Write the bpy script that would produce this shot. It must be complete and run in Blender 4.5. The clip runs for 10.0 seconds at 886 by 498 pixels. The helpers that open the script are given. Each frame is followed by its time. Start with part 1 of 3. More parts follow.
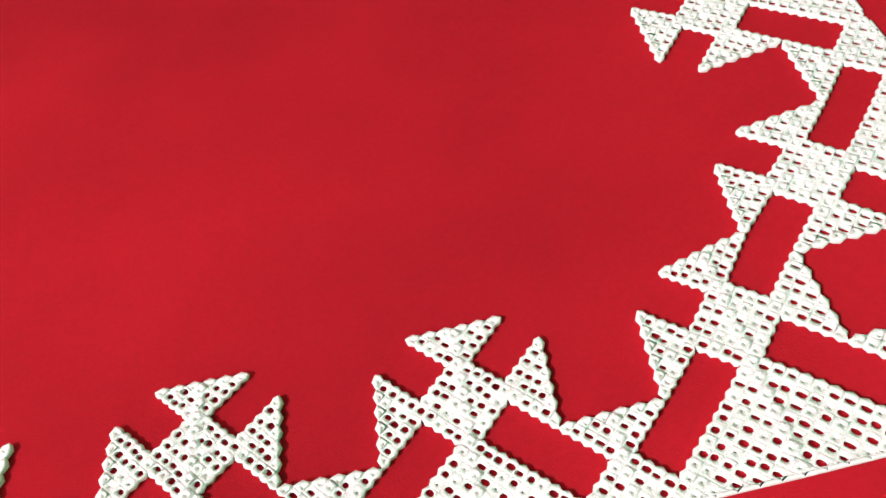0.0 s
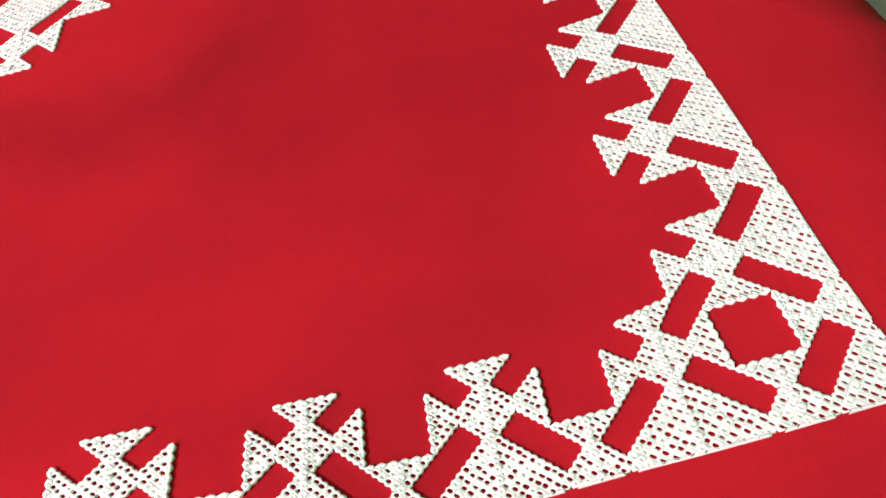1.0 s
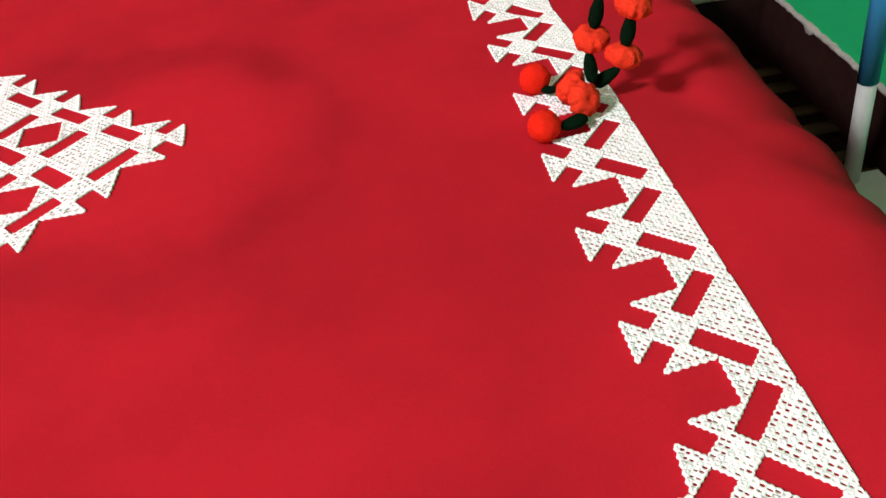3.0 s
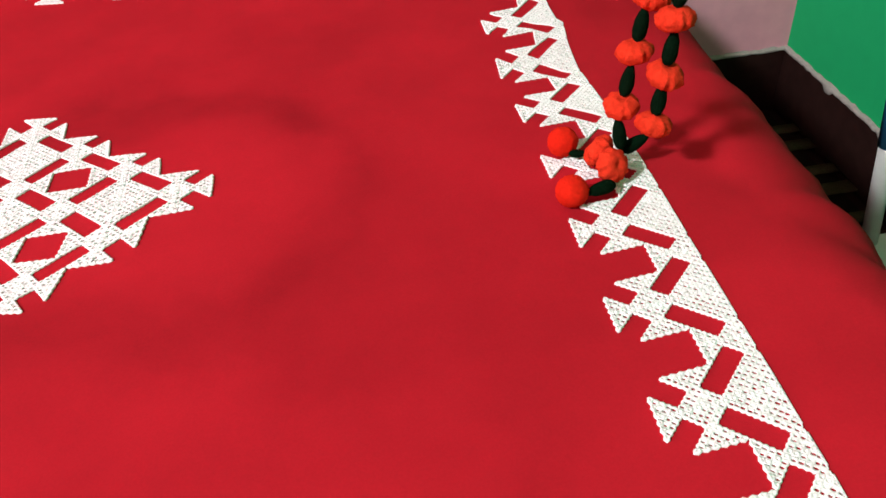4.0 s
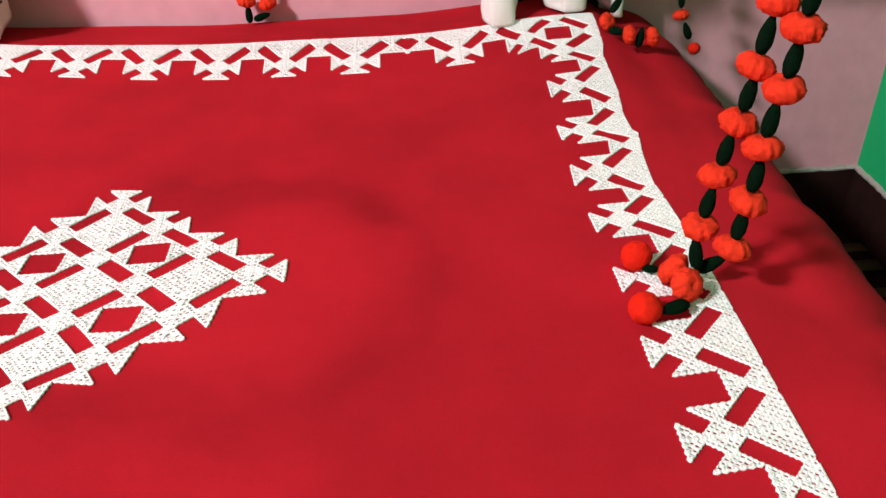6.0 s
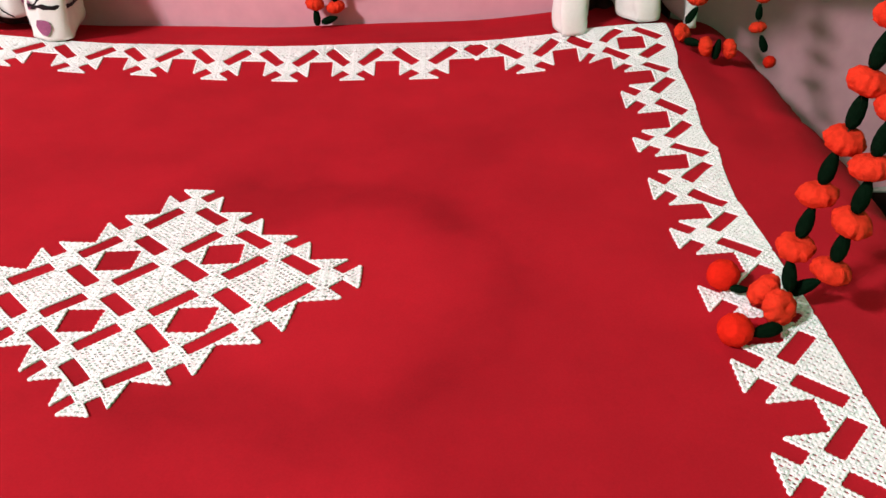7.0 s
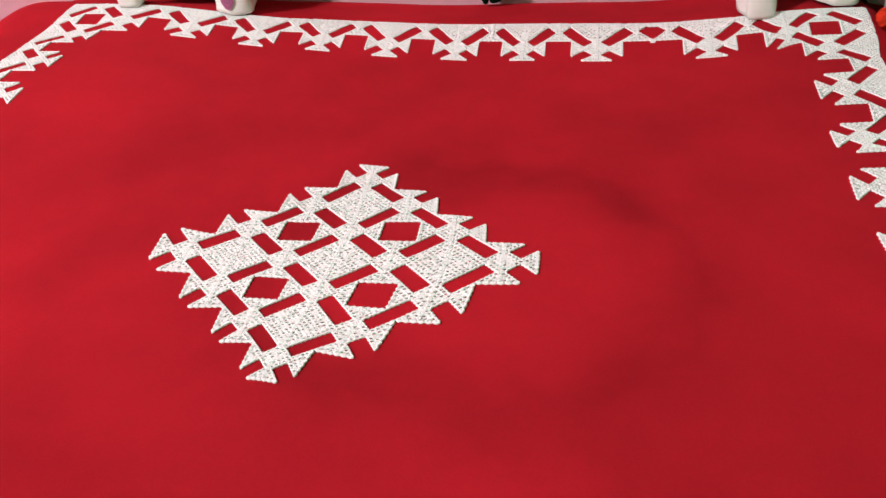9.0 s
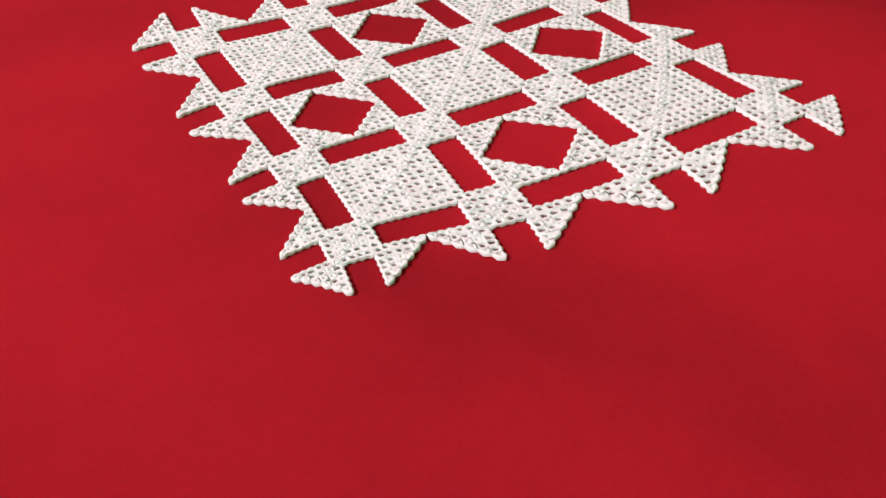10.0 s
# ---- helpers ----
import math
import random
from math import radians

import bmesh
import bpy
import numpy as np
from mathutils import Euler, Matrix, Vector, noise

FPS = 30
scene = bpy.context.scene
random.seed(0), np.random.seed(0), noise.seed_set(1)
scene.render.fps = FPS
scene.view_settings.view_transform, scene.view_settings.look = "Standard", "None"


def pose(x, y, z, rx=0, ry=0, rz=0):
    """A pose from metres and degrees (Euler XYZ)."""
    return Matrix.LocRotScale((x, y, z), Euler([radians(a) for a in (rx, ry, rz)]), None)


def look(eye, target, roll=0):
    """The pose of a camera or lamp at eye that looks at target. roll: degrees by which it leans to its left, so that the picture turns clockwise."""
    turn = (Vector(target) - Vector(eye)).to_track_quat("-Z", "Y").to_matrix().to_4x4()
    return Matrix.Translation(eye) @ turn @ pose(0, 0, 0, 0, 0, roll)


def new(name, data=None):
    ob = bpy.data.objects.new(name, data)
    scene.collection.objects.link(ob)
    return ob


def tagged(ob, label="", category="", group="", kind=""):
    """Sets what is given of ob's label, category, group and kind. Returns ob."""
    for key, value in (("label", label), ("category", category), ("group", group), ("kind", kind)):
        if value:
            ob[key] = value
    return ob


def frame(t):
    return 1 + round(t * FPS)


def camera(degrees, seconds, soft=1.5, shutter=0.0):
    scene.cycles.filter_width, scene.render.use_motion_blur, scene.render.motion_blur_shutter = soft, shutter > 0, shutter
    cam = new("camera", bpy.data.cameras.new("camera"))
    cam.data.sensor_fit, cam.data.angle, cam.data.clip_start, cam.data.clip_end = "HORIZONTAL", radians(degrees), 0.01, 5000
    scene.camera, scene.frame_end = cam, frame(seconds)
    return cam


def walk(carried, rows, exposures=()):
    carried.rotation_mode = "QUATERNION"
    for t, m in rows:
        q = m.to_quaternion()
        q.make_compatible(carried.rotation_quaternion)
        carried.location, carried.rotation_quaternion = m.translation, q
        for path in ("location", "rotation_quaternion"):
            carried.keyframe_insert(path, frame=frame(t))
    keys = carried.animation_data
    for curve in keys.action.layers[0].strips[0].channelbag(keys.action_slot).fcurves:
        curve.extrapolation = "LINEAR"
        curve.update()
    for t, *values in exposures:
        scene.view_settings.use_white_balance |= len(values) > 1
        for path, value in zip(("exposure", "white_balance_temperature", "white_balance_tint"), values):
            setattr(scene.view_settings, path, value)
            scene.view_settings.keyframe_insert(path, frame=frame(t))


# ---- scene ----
cam = camera(58.38, 10.0)
PATH = [
    (0, (0.3969, -0.5968, 0.7461), (0.3608, 0.5733, -0.8755), -16.76),
    (0.5, (0.3775, -0.6619, 0.8372), (0.4278, 0.5420, -0.7602), -13.18),
    (1, (0.3697, -0.6655, 0.8640), (0.4510, 0.5819, -0.6972), -12.28),
    (1.5, (0.3649, -0.6674, 0.8774), (0.4642, 0.6547, -0.6204), -11.13),
    (2, (0.3667, -0.6590, 0.8796), (0.4766, 0.7022, -0.5807), -9.83),
    (2.5, (0.3605, -0.6549, 0.8947), (0.4942, 0.7653, -0.5084), -7.88),
    (3.8, (0.3504, -0.6419, 0.9147), (0.4984, 0.8763, -0.3799), -5.86),
    (4, (0.3454, -0.6359, 0.9217), (0.4904, 0.8903, -0.3619), -5.26),
    (4.5, (0.3395, -0.6316, 0.9285), (0.4665, 0.9424, -0.2990), -4.64),
    (5, (0.3359, -0.6286, 0.9348), (0.4391, 0.9796, -0.2496), -4.07),
    (6.3, (0.3115, -0.6164, 0.9403), (0.3506, 1.0494, -0.1671), -2.24),
    (6.5, (0.3005, -0.6114, 0.9363), (0.3246, 1.0574, -0.1671), -2.04),
    (7, (0.2862, -0.6059, 0.9354), (0.2508, 1.0620, -0.1665), -2.38),
    (7.5, (0.2695, -0.6070, 0.9359), (0.1383, 1.0590, -0.1628), -3.29),
    (8, (0.2568, -0.6009, 0.9348), (0.0356, 1.0557, -0.1637), -3.77),
    (8.5, (0.2448, -0.5949, 0.9332), (-0.0531, 1.0458, -0.1704), -4.59),
    (9, (0.2311, -0.5940, 0.9314), (-0.1097, 1.0249, -0.1934), -4.77),
    (9.1, (0.2363, -0.5939, 0.9255), (-0.1193, 0.9350, -0.1451), -5.86),
    (9.2, (0.1918, -0.5207, 0.8754), (-0.1141, 1.0008, -0.2207), -3.82),
    (9.3, (0.1646, -0.4642, 0.8280), (-0.1253, 1.0408, -0.2950), -3.32),
    (9.4, (0.1491, -0.4424, 0.8099), (-0.1427, 1.0326, -0.3517), -2.87),
    (9.5, (0.1463, -0.4283, 0.7947), (-0.1907, 1.0185, -0.3898), -3.19),
    (10, (0.0876, -0.3678, 0.7193), (-0.2725, 0.9960, -0.5536), -0.94),
]
EXPOSURES = [(0, -0.03), (2.5, 0.03), (5.0, 0.06), (6.5, -0.02), (8.0, -0.20), (9.0, -0.30), (9.5, -0.29), (10.0, -0.44)]
walk(cam, [(t, look(eye, target, roll)) for t, eye, target, roll in PATH], EXPOSURES)

# ---- light: one lamp high in the room, behind and to the west ----
world = bpy.data.worlds.new("world")
world.use_nodes = True
world.node_tree.nodes["Background"].inputs[0].default_value = (0.82, 0.72, 0.76, 1)
world.node_tree.nodes["Background"].inputs[1].default_value = 0.02
scene.world = world
lamp_light = bpy.data.lights.new("ceiling_lamp_light", "AREA")
lamp_light.shape, lamp_light.size, lamp_light.size_y = "RECTANGLE", 0.46, 0.24
lamp_light.energy, lamp_light.color = 172.0, (0.985, 1.0, 1.045)
lamp = new("ceiling_lamp_light", lamp_light)
lamp.matrix_world = look((-2.06, -1.64, 3.07), (0.1, 0.1, 0.5))

# ---- materials ----


def material(name, base, rough, dark=0.8, grain=60.0, broad=4.0, bump=0.2, bump_scale=300.0, bump_depth=0.002, sheen=0.0, specular=0.3):
    """Base colour varied at two scales, with fine relief."""
    m = bpy.data.materials.new(name)
    m.use_nodes = True
    n, l = m.node_tree.nodes, m.node_tree.links
    b = n["Principled BSDF"]
    b.inputs["Roughness"].default_value = rough
    b.inputs["Specular IOR Level"].default_value = specular
    b.inputs["Sheen Weight"].default_value = sheen
    co = n.new("ShaderNodeTexCoord")
    fine, wide, mixed = n.new("ShaderNodeTexNoise"), n.new("ShaderNodeTexNoise"), n.new("ShaderNodeMath")
    fine.inputs["Scale"].default_value, wide.inputs["Scale"].default_value = grain, broad
    fine.inputs["Detail"].default_value = wide.inputs["Detail"].default_value = 4
    for a in (fine, wide):
        l.new(co.outputs["Object"], a.inputs["Vector"])
    mixed.operation = "ADD"
    l.new(fine.outputs[0], mixed.inputs[0])
    l.new(wide.outputs[0], mixed.inputs[1])
    half = n.new("ShaderNodeMapRange")
    half.inputs[1].default_value, half.inputs[2].default_value = 0.7, 1.3
    l.new(mixed.outputs[0], half.inputs[0])
    mix = n.new("ShaderNodeMix")
    mix.data_type = "RGBA"
    mix.inputs[6].default_value = (*[c * dark for c in base], 1)
    mix.inputs[7].default_value = (*base, 1)
    l.new(half.outputs[0], mix.inputs[0])
    l.new(mix.outputs[2], b.inputs["Base Color"])
    if bump:
        relief, bn = n.new("ShaderNodeTexNoise"), n.new("ShaderNodeBump")
        relief.inputs["Scale"].default_value, relief.inputs["Detail"].default_value = bump_scale, 3
        l.new(co.outputs["Object"], relief.inputs["Vector"])
        bn.inputs["Strength"].default_value, bn.inputs["Distance"].default_value = bump, bump_depth
        l.new(relief.outputs[0], bn.inputs["Height"])
        l.new(bn.outputs[0], b.inputs["Normal"])
    return m


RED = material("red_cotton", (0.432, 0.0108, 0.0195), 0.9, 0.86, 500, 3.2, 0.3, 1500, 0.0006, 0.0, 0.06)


def stain_shade_ring(m, centre, radii, depth, blotched=True):
    """A faint ring with a ragged outline in the cloth's colour: a watermark left there, and painted shade farther out.
    """
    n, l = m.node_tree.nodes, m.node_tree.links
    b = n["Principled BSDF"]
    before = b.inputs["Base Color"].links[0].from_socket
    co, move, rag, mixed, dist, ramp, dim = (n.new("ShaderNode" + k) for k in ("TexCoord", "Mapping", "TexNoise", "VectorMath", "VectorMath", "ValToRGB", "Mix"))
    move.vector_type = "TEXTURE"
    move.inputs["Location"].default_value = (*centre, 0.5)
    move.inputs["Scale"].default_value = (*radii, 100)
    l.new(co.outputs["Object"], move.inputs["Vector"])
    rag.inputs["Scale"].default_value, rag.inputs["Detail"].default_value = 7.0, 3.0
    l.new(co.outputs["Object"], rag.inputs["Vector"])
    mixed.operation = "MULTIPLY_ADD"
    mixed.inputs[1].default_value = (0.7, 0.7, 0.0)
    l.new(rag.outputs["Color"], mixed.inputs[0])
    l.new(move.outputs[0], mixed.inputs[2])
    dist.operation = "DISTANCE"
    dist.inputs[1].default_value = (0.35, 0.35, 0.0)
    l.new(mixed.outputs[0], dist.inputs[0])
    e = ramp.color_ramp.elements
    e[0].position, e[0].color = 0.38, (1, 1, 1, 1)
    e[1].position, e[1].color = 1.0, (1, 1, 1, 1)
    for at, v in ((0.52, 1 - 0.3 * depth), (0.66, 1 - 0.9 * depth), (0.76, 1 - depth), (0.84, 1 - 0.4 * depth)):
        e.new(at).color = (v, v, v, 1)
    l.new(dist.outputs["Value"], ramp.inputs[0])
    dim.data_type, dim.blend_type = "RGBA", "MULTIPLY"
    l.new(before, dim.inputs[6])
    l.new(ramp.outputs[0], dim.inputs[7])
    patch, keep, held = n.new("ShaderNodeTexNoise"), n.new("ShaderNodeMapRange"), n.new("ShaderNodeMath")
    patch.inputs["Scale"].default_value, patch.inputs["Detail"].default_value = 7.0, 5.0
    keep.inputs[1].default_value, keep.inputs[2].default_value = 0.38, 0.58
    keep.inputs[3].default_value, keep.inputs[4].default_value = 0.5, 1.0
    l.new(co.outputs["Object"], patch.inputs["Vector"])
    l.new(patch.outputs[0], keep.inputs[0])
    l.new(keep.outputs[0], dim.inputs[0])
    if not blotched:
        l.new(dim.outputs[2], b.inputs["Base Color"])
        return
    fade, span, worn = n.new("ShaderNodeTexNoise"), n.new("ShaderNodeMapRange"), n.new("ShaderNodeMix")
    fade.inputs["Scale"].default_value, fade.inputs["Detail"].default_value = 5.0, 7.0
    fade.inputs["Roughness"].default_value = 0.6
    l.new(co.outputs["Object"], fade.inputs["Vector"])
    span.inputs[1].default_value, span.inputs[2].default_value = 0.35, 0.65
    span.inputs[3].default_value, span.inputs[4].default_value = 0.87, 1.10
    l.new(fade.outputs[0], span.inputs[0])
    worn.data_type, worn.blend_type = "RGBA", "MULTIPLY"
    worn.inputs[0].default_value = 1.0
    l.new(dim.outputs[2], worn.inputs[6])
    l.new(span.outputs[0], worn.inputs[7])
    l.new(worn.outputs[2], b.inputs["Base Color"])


stain_shade_ring(RED, (0.135, -0.005), (0.285, 0.25), 0.235)
# shade of a shallow valley in the mattress, painted into the red
stain_shade_ring(RED, (0.09, 0.05), (0.51, 0.50), 0.08, False)
YARN = material("white_yarn", (0.90, 0.90, 0.87), 0.8, 0.93, 700, 12, 0.5, 1500, 0.0008, 0.0, 0.2)
ORANGE = material("orange_wool", (0.82, 0.046, 0.018), 0.95, 0.74, 260, 60, 0.8, 1100, 0.0018, 0.0, 0.03)
ROUNDWOOL = material("red_orange_wool", (0.78, 0.022, 0.009), 0.95, 0.8, 300, 60, 0.8, 1200, 0.0018, 0.0, 0.03)
LEAF = material("dark_green_wool", (0.0028, 0.013, 0.005), 0.95, 0.6, 300, 40, 0.8, 900, 0.002, 0.0, 0.02)
PINK = material("pink_wall_paint", (0.74, 0.36, 0.41), 0.7, 0.86, 30, 2.5, 0.15, 60, 0.002)
GREEN = material("green_wall_paint", (0.014, 0.43, 0.14), 0.8, 0.92, 30, 3, 0.15, 60, 0.002, 0.0, 0.1)
BROWN = material("brown_skirting", (0.026, 0.010, 0.008), 0.8, 0.6, 40, 5, 0.2, 90, 0.002, 0.0, 0.06)
WALLPLAIN = material("pale_pink_wall_paint", (0.68, 0.46, 0.48), 0.8, 0.9, 30, 2, 0.1, 60, 0.002)
CURTAIN = material("white_curtain_cloth", (0.78, 0.76, 0.70), 0.8, 0.93, 200, 9, 0.3, 1500, 0.0008)
# dark colour for the shade and brown print between the curtain folds
FOLDSHADE = material("brown_fold_shade", (0.085, 0.040, 0.032), 0.9, 0.6, 200, 30, 0.3, 900, 0.001)
BRANCH = material("black_print", (0.012, 0.008, 0.008), 0.8, 0.7, 200, 20, 0)
PETAL = material("magenta_print", (0.36, 0.10, 0.21), 0.8, 0.6, 160, 40, 0)
PLASTER = material("chipped_plaster", (0.42, 0.39, 0.34), 0.9, 0.7, 120, 9, 0.4, 200, 0.003)
WHITEMETAL = material("white_painted_tube", (0.74, 0.80, 0.75), 0.4, 0.9, 60, 9, 0.0)
BLUE = material("blue_sleeve", (0.07, 0.40, 0.75), 0.4, 0.9, 60, 9, 0.0)
RUG = material("dark_rug", (0.016, 0.009, 0.006), 0.95, 0.5, 200, 8, 0.6, 500, 0.004, 0.0, 0.03)
RUGLINE = material("olive_rug_pile", (0.085, 0.066, 0.034), 0.95, 0.6, 200, 8, 0.6, 500, 0.004, 0.0, 0.03)
MATTRESS = material("mattress_ticking", (0.45, 0.42, 0.38), 0.9, 0.9, 100, 6, 0.2, 400, 0.001)


def from_arrays(name, verts, faces, mat, parent=None, label="", smooth=True):
    me = bpy.data.meshes.new(name)
    me.from_pydata([tuple(map(float, v)) for v in verts], [], [tuple(map(int, f)) for f in faces])
    me.materials.append(mat)
    if smooth:
        me.polygons.foreach_set("use_smooth", [True] * len(me.polygons))
    me.update()
    ob = new(name, me)
    if parent:
        ob.parent = parent
    if label:
        ob["label"] = label
    return ob


def part(name, bm, mat, parent=None, label="", smooth=True):
    me = bpy.data.meshes.new(name)
    bmesh.ops.recalc_face_normals(bm, faces=bm.faces)
    bm.to_mesh(me)
    bm.free()
    me.materials.append(mat)
    if smooth:
        me.polygons.foreach_set("use_smooth", [True] * len(me.polygons))
    ob = new(name, me)
    if parent:
        ob.parent = parent
    if label:
        ob["label"] = label
    return ob


def box(name, lo, hi, mat, parent=None, label="", bevel=0.004):
    bm = bmesh.new()
    bmesh.ops.create_cube(bm, size=1)
    for v in bm.verts:
        v.co = Vector([(lo[i] + hi[i]) / 2 + v.co[i] * (hi[i] - lo[i]) for i in range(3)])
    if bevel:
        bmesh.ops.bevel(bm, geom=bm.edges[:], offset=bevel, segments=2, affect="EDGES")
    return part(name, bm, mat, parent, label, smooth=False)


# ---- the room ----
WX, WY, LX, BY, CZ = 1.226, 0.765, -2.5, -2.6, 3.15
SK = 0.141
tagged(box("floor", (LX - 0.1, BY - 0.1, -0.1), (WX + 0.1, WY + 0.1, 0.0), BROWN, bevel=0), "dark brown floor of the bedroom", "floor", kind="structure")
tagged(box("ceiling", (LX - 0.1, BY - 0.1, CZ), (WX + 0.1, WY + 0.1, CZ + 0.1), WALLPLAIN, bevel=0), "plain pale bedroom ceiling", "ceiling", kind="structure")
tagged(box("wall_north", (LX - 0.1, WY, 0), (WX + 0.1, WY + 0.1, CZ), PINK, bevel=0), "pink painted wall behind the bed, slightly stained", "wall", kind="structure")
tagged(box("wall_east", (WX, BY, 0), (WX + 0.1, WY, CZ), GREEN, bevel=0), "bright green painted wall beside the bed", "wall", kind="structure")
tagged(box("wall_west", (LX - 0.1, BY, 0), (LX, WY, CZ), WALLPLAIN, bevel=0), "plain pale wall", "wall", kind="structure")
tagged(box("wall_south", (LX - 0.1, BY - 0.1, 0), (WX + 0.1, BY, CZ), WALLPLAIN, bevel=0), "plain pale wall", "wall", kind="structure")


def skirting(name, along, at, a, b):
    """A dark band under the paint, with a ragged plaster lip on top."""
    lo, hi = ((a, at - 0.006, 0), (b, at, SK)) if along == "x" else ((at - 0.006, a, 0), (at, b, SK))
    ob = tagged(box(name, lo, hi, BROWN, bevel=0.001), "dark brown skirting with a chipped plaster edge", "skirting", kind="structure")
    bm, n = bmesh.new(), int((b - a) / 0.012)
    rows = []
    for i in range(n + 1):
        s = a + (b - a) * i / n
        up = SK + 0.004 + 0.003 * noise.noise((s * 40, at, 0)) + 0.004 * noise.noise((s * 130, 3, at))
        dn = SK - 0.003 + 0.003 * noise.noise((s * 60, 7, at)) - (0.010 if abs(noise.noise((s * 11, 5, at))) > 0.62 else 0)
        out = 0.008 + 0.002 * noise.noise((s * 90, 1, at))
        place = (lambda d, z: (s, at - d, z)) if along == "x" else (lambda d, z: (at - d, s, z))
        rows.append([bm.verts.new(place(d, z)) for d, z in ((0, up), (out, up - 0.002), (out, dn), (0.005, dn - 0.002))])
    for p, q in zip(rows, rows[1:]):
        for k in range(3):
            bm.faces.new((p[k], p[k + 1], q[k + 1], q[k]))
    part("plaster_edge", bm, PLASTER, ob, "ragged whitish plaster edge")


skirting("baseboard", "x", WY, 0.5, WX - 0.0062)
skirting("baseboard", "y", WX, -1.2, WY)

# rug with a meander pattern, on the floor beside the bed
rug = tagged(box("rug", (0.55, -1.6, 0.0), (WX - 0.03, WY - 0.03, 0.012), RUG, bevel=0.003), "dark brown rug with olive meander pattern beside the bed", "rug")
bm = bmesh.new()
STEP, BAR = 0.15, 0.032


def rug_bar(x0, y0, x1, y1):
    v = [bm.verts.new(p) for p in ((x0, y0, 0.0155), (x1, y0, 0.0155), (x1, y1, 0.0155), (x0, y1, 0.0155), (x0, y0, 0.011), (x1, y0, 0.011), (x1, y1, 0.011), (x0, y1, 0.011))]
    for f in ((0, 1, 2, 3), (0, 4, 5, 1), (1, 5, 6, 2), (2, 6, 7, 3), (3, 7, 4, 0)):
        bm.faces.new([v[k] for k in f])


for gy in range(11):
    for gx in range(4):
        x0, y0 = 0.66 + gx * STEP, -0.92 + gy * STEP
        rug_bar(x0, y0, x0 + 0.11, y0 + BAR)
        rug_bar(x0 + 0.11, y0, x0 + 0.11 + BAR, y0 + 0.11)
        rug_bar(x0 + 0.03, y0 + 0.065, x0 + 0.11, y0 + 0.065 + BAR * 0.8)
part("meander_pattern", bm, RUGLINE, rug, "olive meander lines")

# ---- the bed ----
FLAT_X, FLAT_N, FLAT_S, ROUND = 0.686, 0.758, -1.12, 0.10


def smooth(t):
    t = min(1.0, max(0.0, t))
    return t * t * (3 - 2 * t)


def top(x, y):
    """Height of the cloth on the bed."""
    z = 0.5 + 0.050 * smooth((0.03 - x) / 0.6) * smooth((y + 0.05) / 0.45)
    fall = 1 - 0.9 * smooth((x - 0.61) / 0.075)
    z += fall * ((0.021 - 0.010 * smooth((-0.05 - x) / 0.3)) * smooth((y - 0.5) / 0.105) + 0.018 * smooth((x - 0.3) / 0.3) * smooth((y - 0.15) / 0.4))
    turn = math.atan2(y - 0.01, x - 0.1)
    r = math.hypot((x - 0.1) / 0.235, (y - 0.01) / 0.20) + 0.05 * math.sin(3 * turn + 1) + 0.04 * math.sin(7 * turn)
    z -= 0.0006 * math.exp(-((r - 1.0) / 0.16) ** 2) * smooth((x + 0.02) / 0.15)
    z += 0.0025 * noise.noise((x * 4, y * 4, 0.3)) + 0.0012 * noise.noise((x * 9, y * 14, 4.3))
    crease = noise.noise((x * 3.1 + 2, y * 11 + x * 4, 7.7))
    z += 0.0009 * (1 - abs(crease)) ** 6 * smooth((0.56 - x) / 0.05) * smooth((0.5 - y) / 0.05)
    z -= (0.013 + 0.014 * smooth((-0.1 - x) / 0.4)) * smooth((y - 0.612) / 0.13)
    z += 0.012 * smooth((-0.26 - 0.5 * x - y) / 0.13) * smooth((0.40 - x) / 0.12)
    z += 0.005 * smooth((-0.36 - x) / 0.2) * smooth((y - 0.35) / 0.2) * (1 - 0.8 * smooth((y - 0.62) / 0.12))
    rim = smooth((x - 0.57) / 0.12)
    z += rim * (0.0045 * noise.noise((x * 5 + y * 2, y * 7 - x * 3, 9.1)) + 0.003 * noise.noise((x * 22 + y * 10, y * 9, 2.7)) + 0.003 * (1 - abs(noise.noise((x * 6 + y * 9, y * 3 - x * 2, 5.5)))) ** 5)
    return z


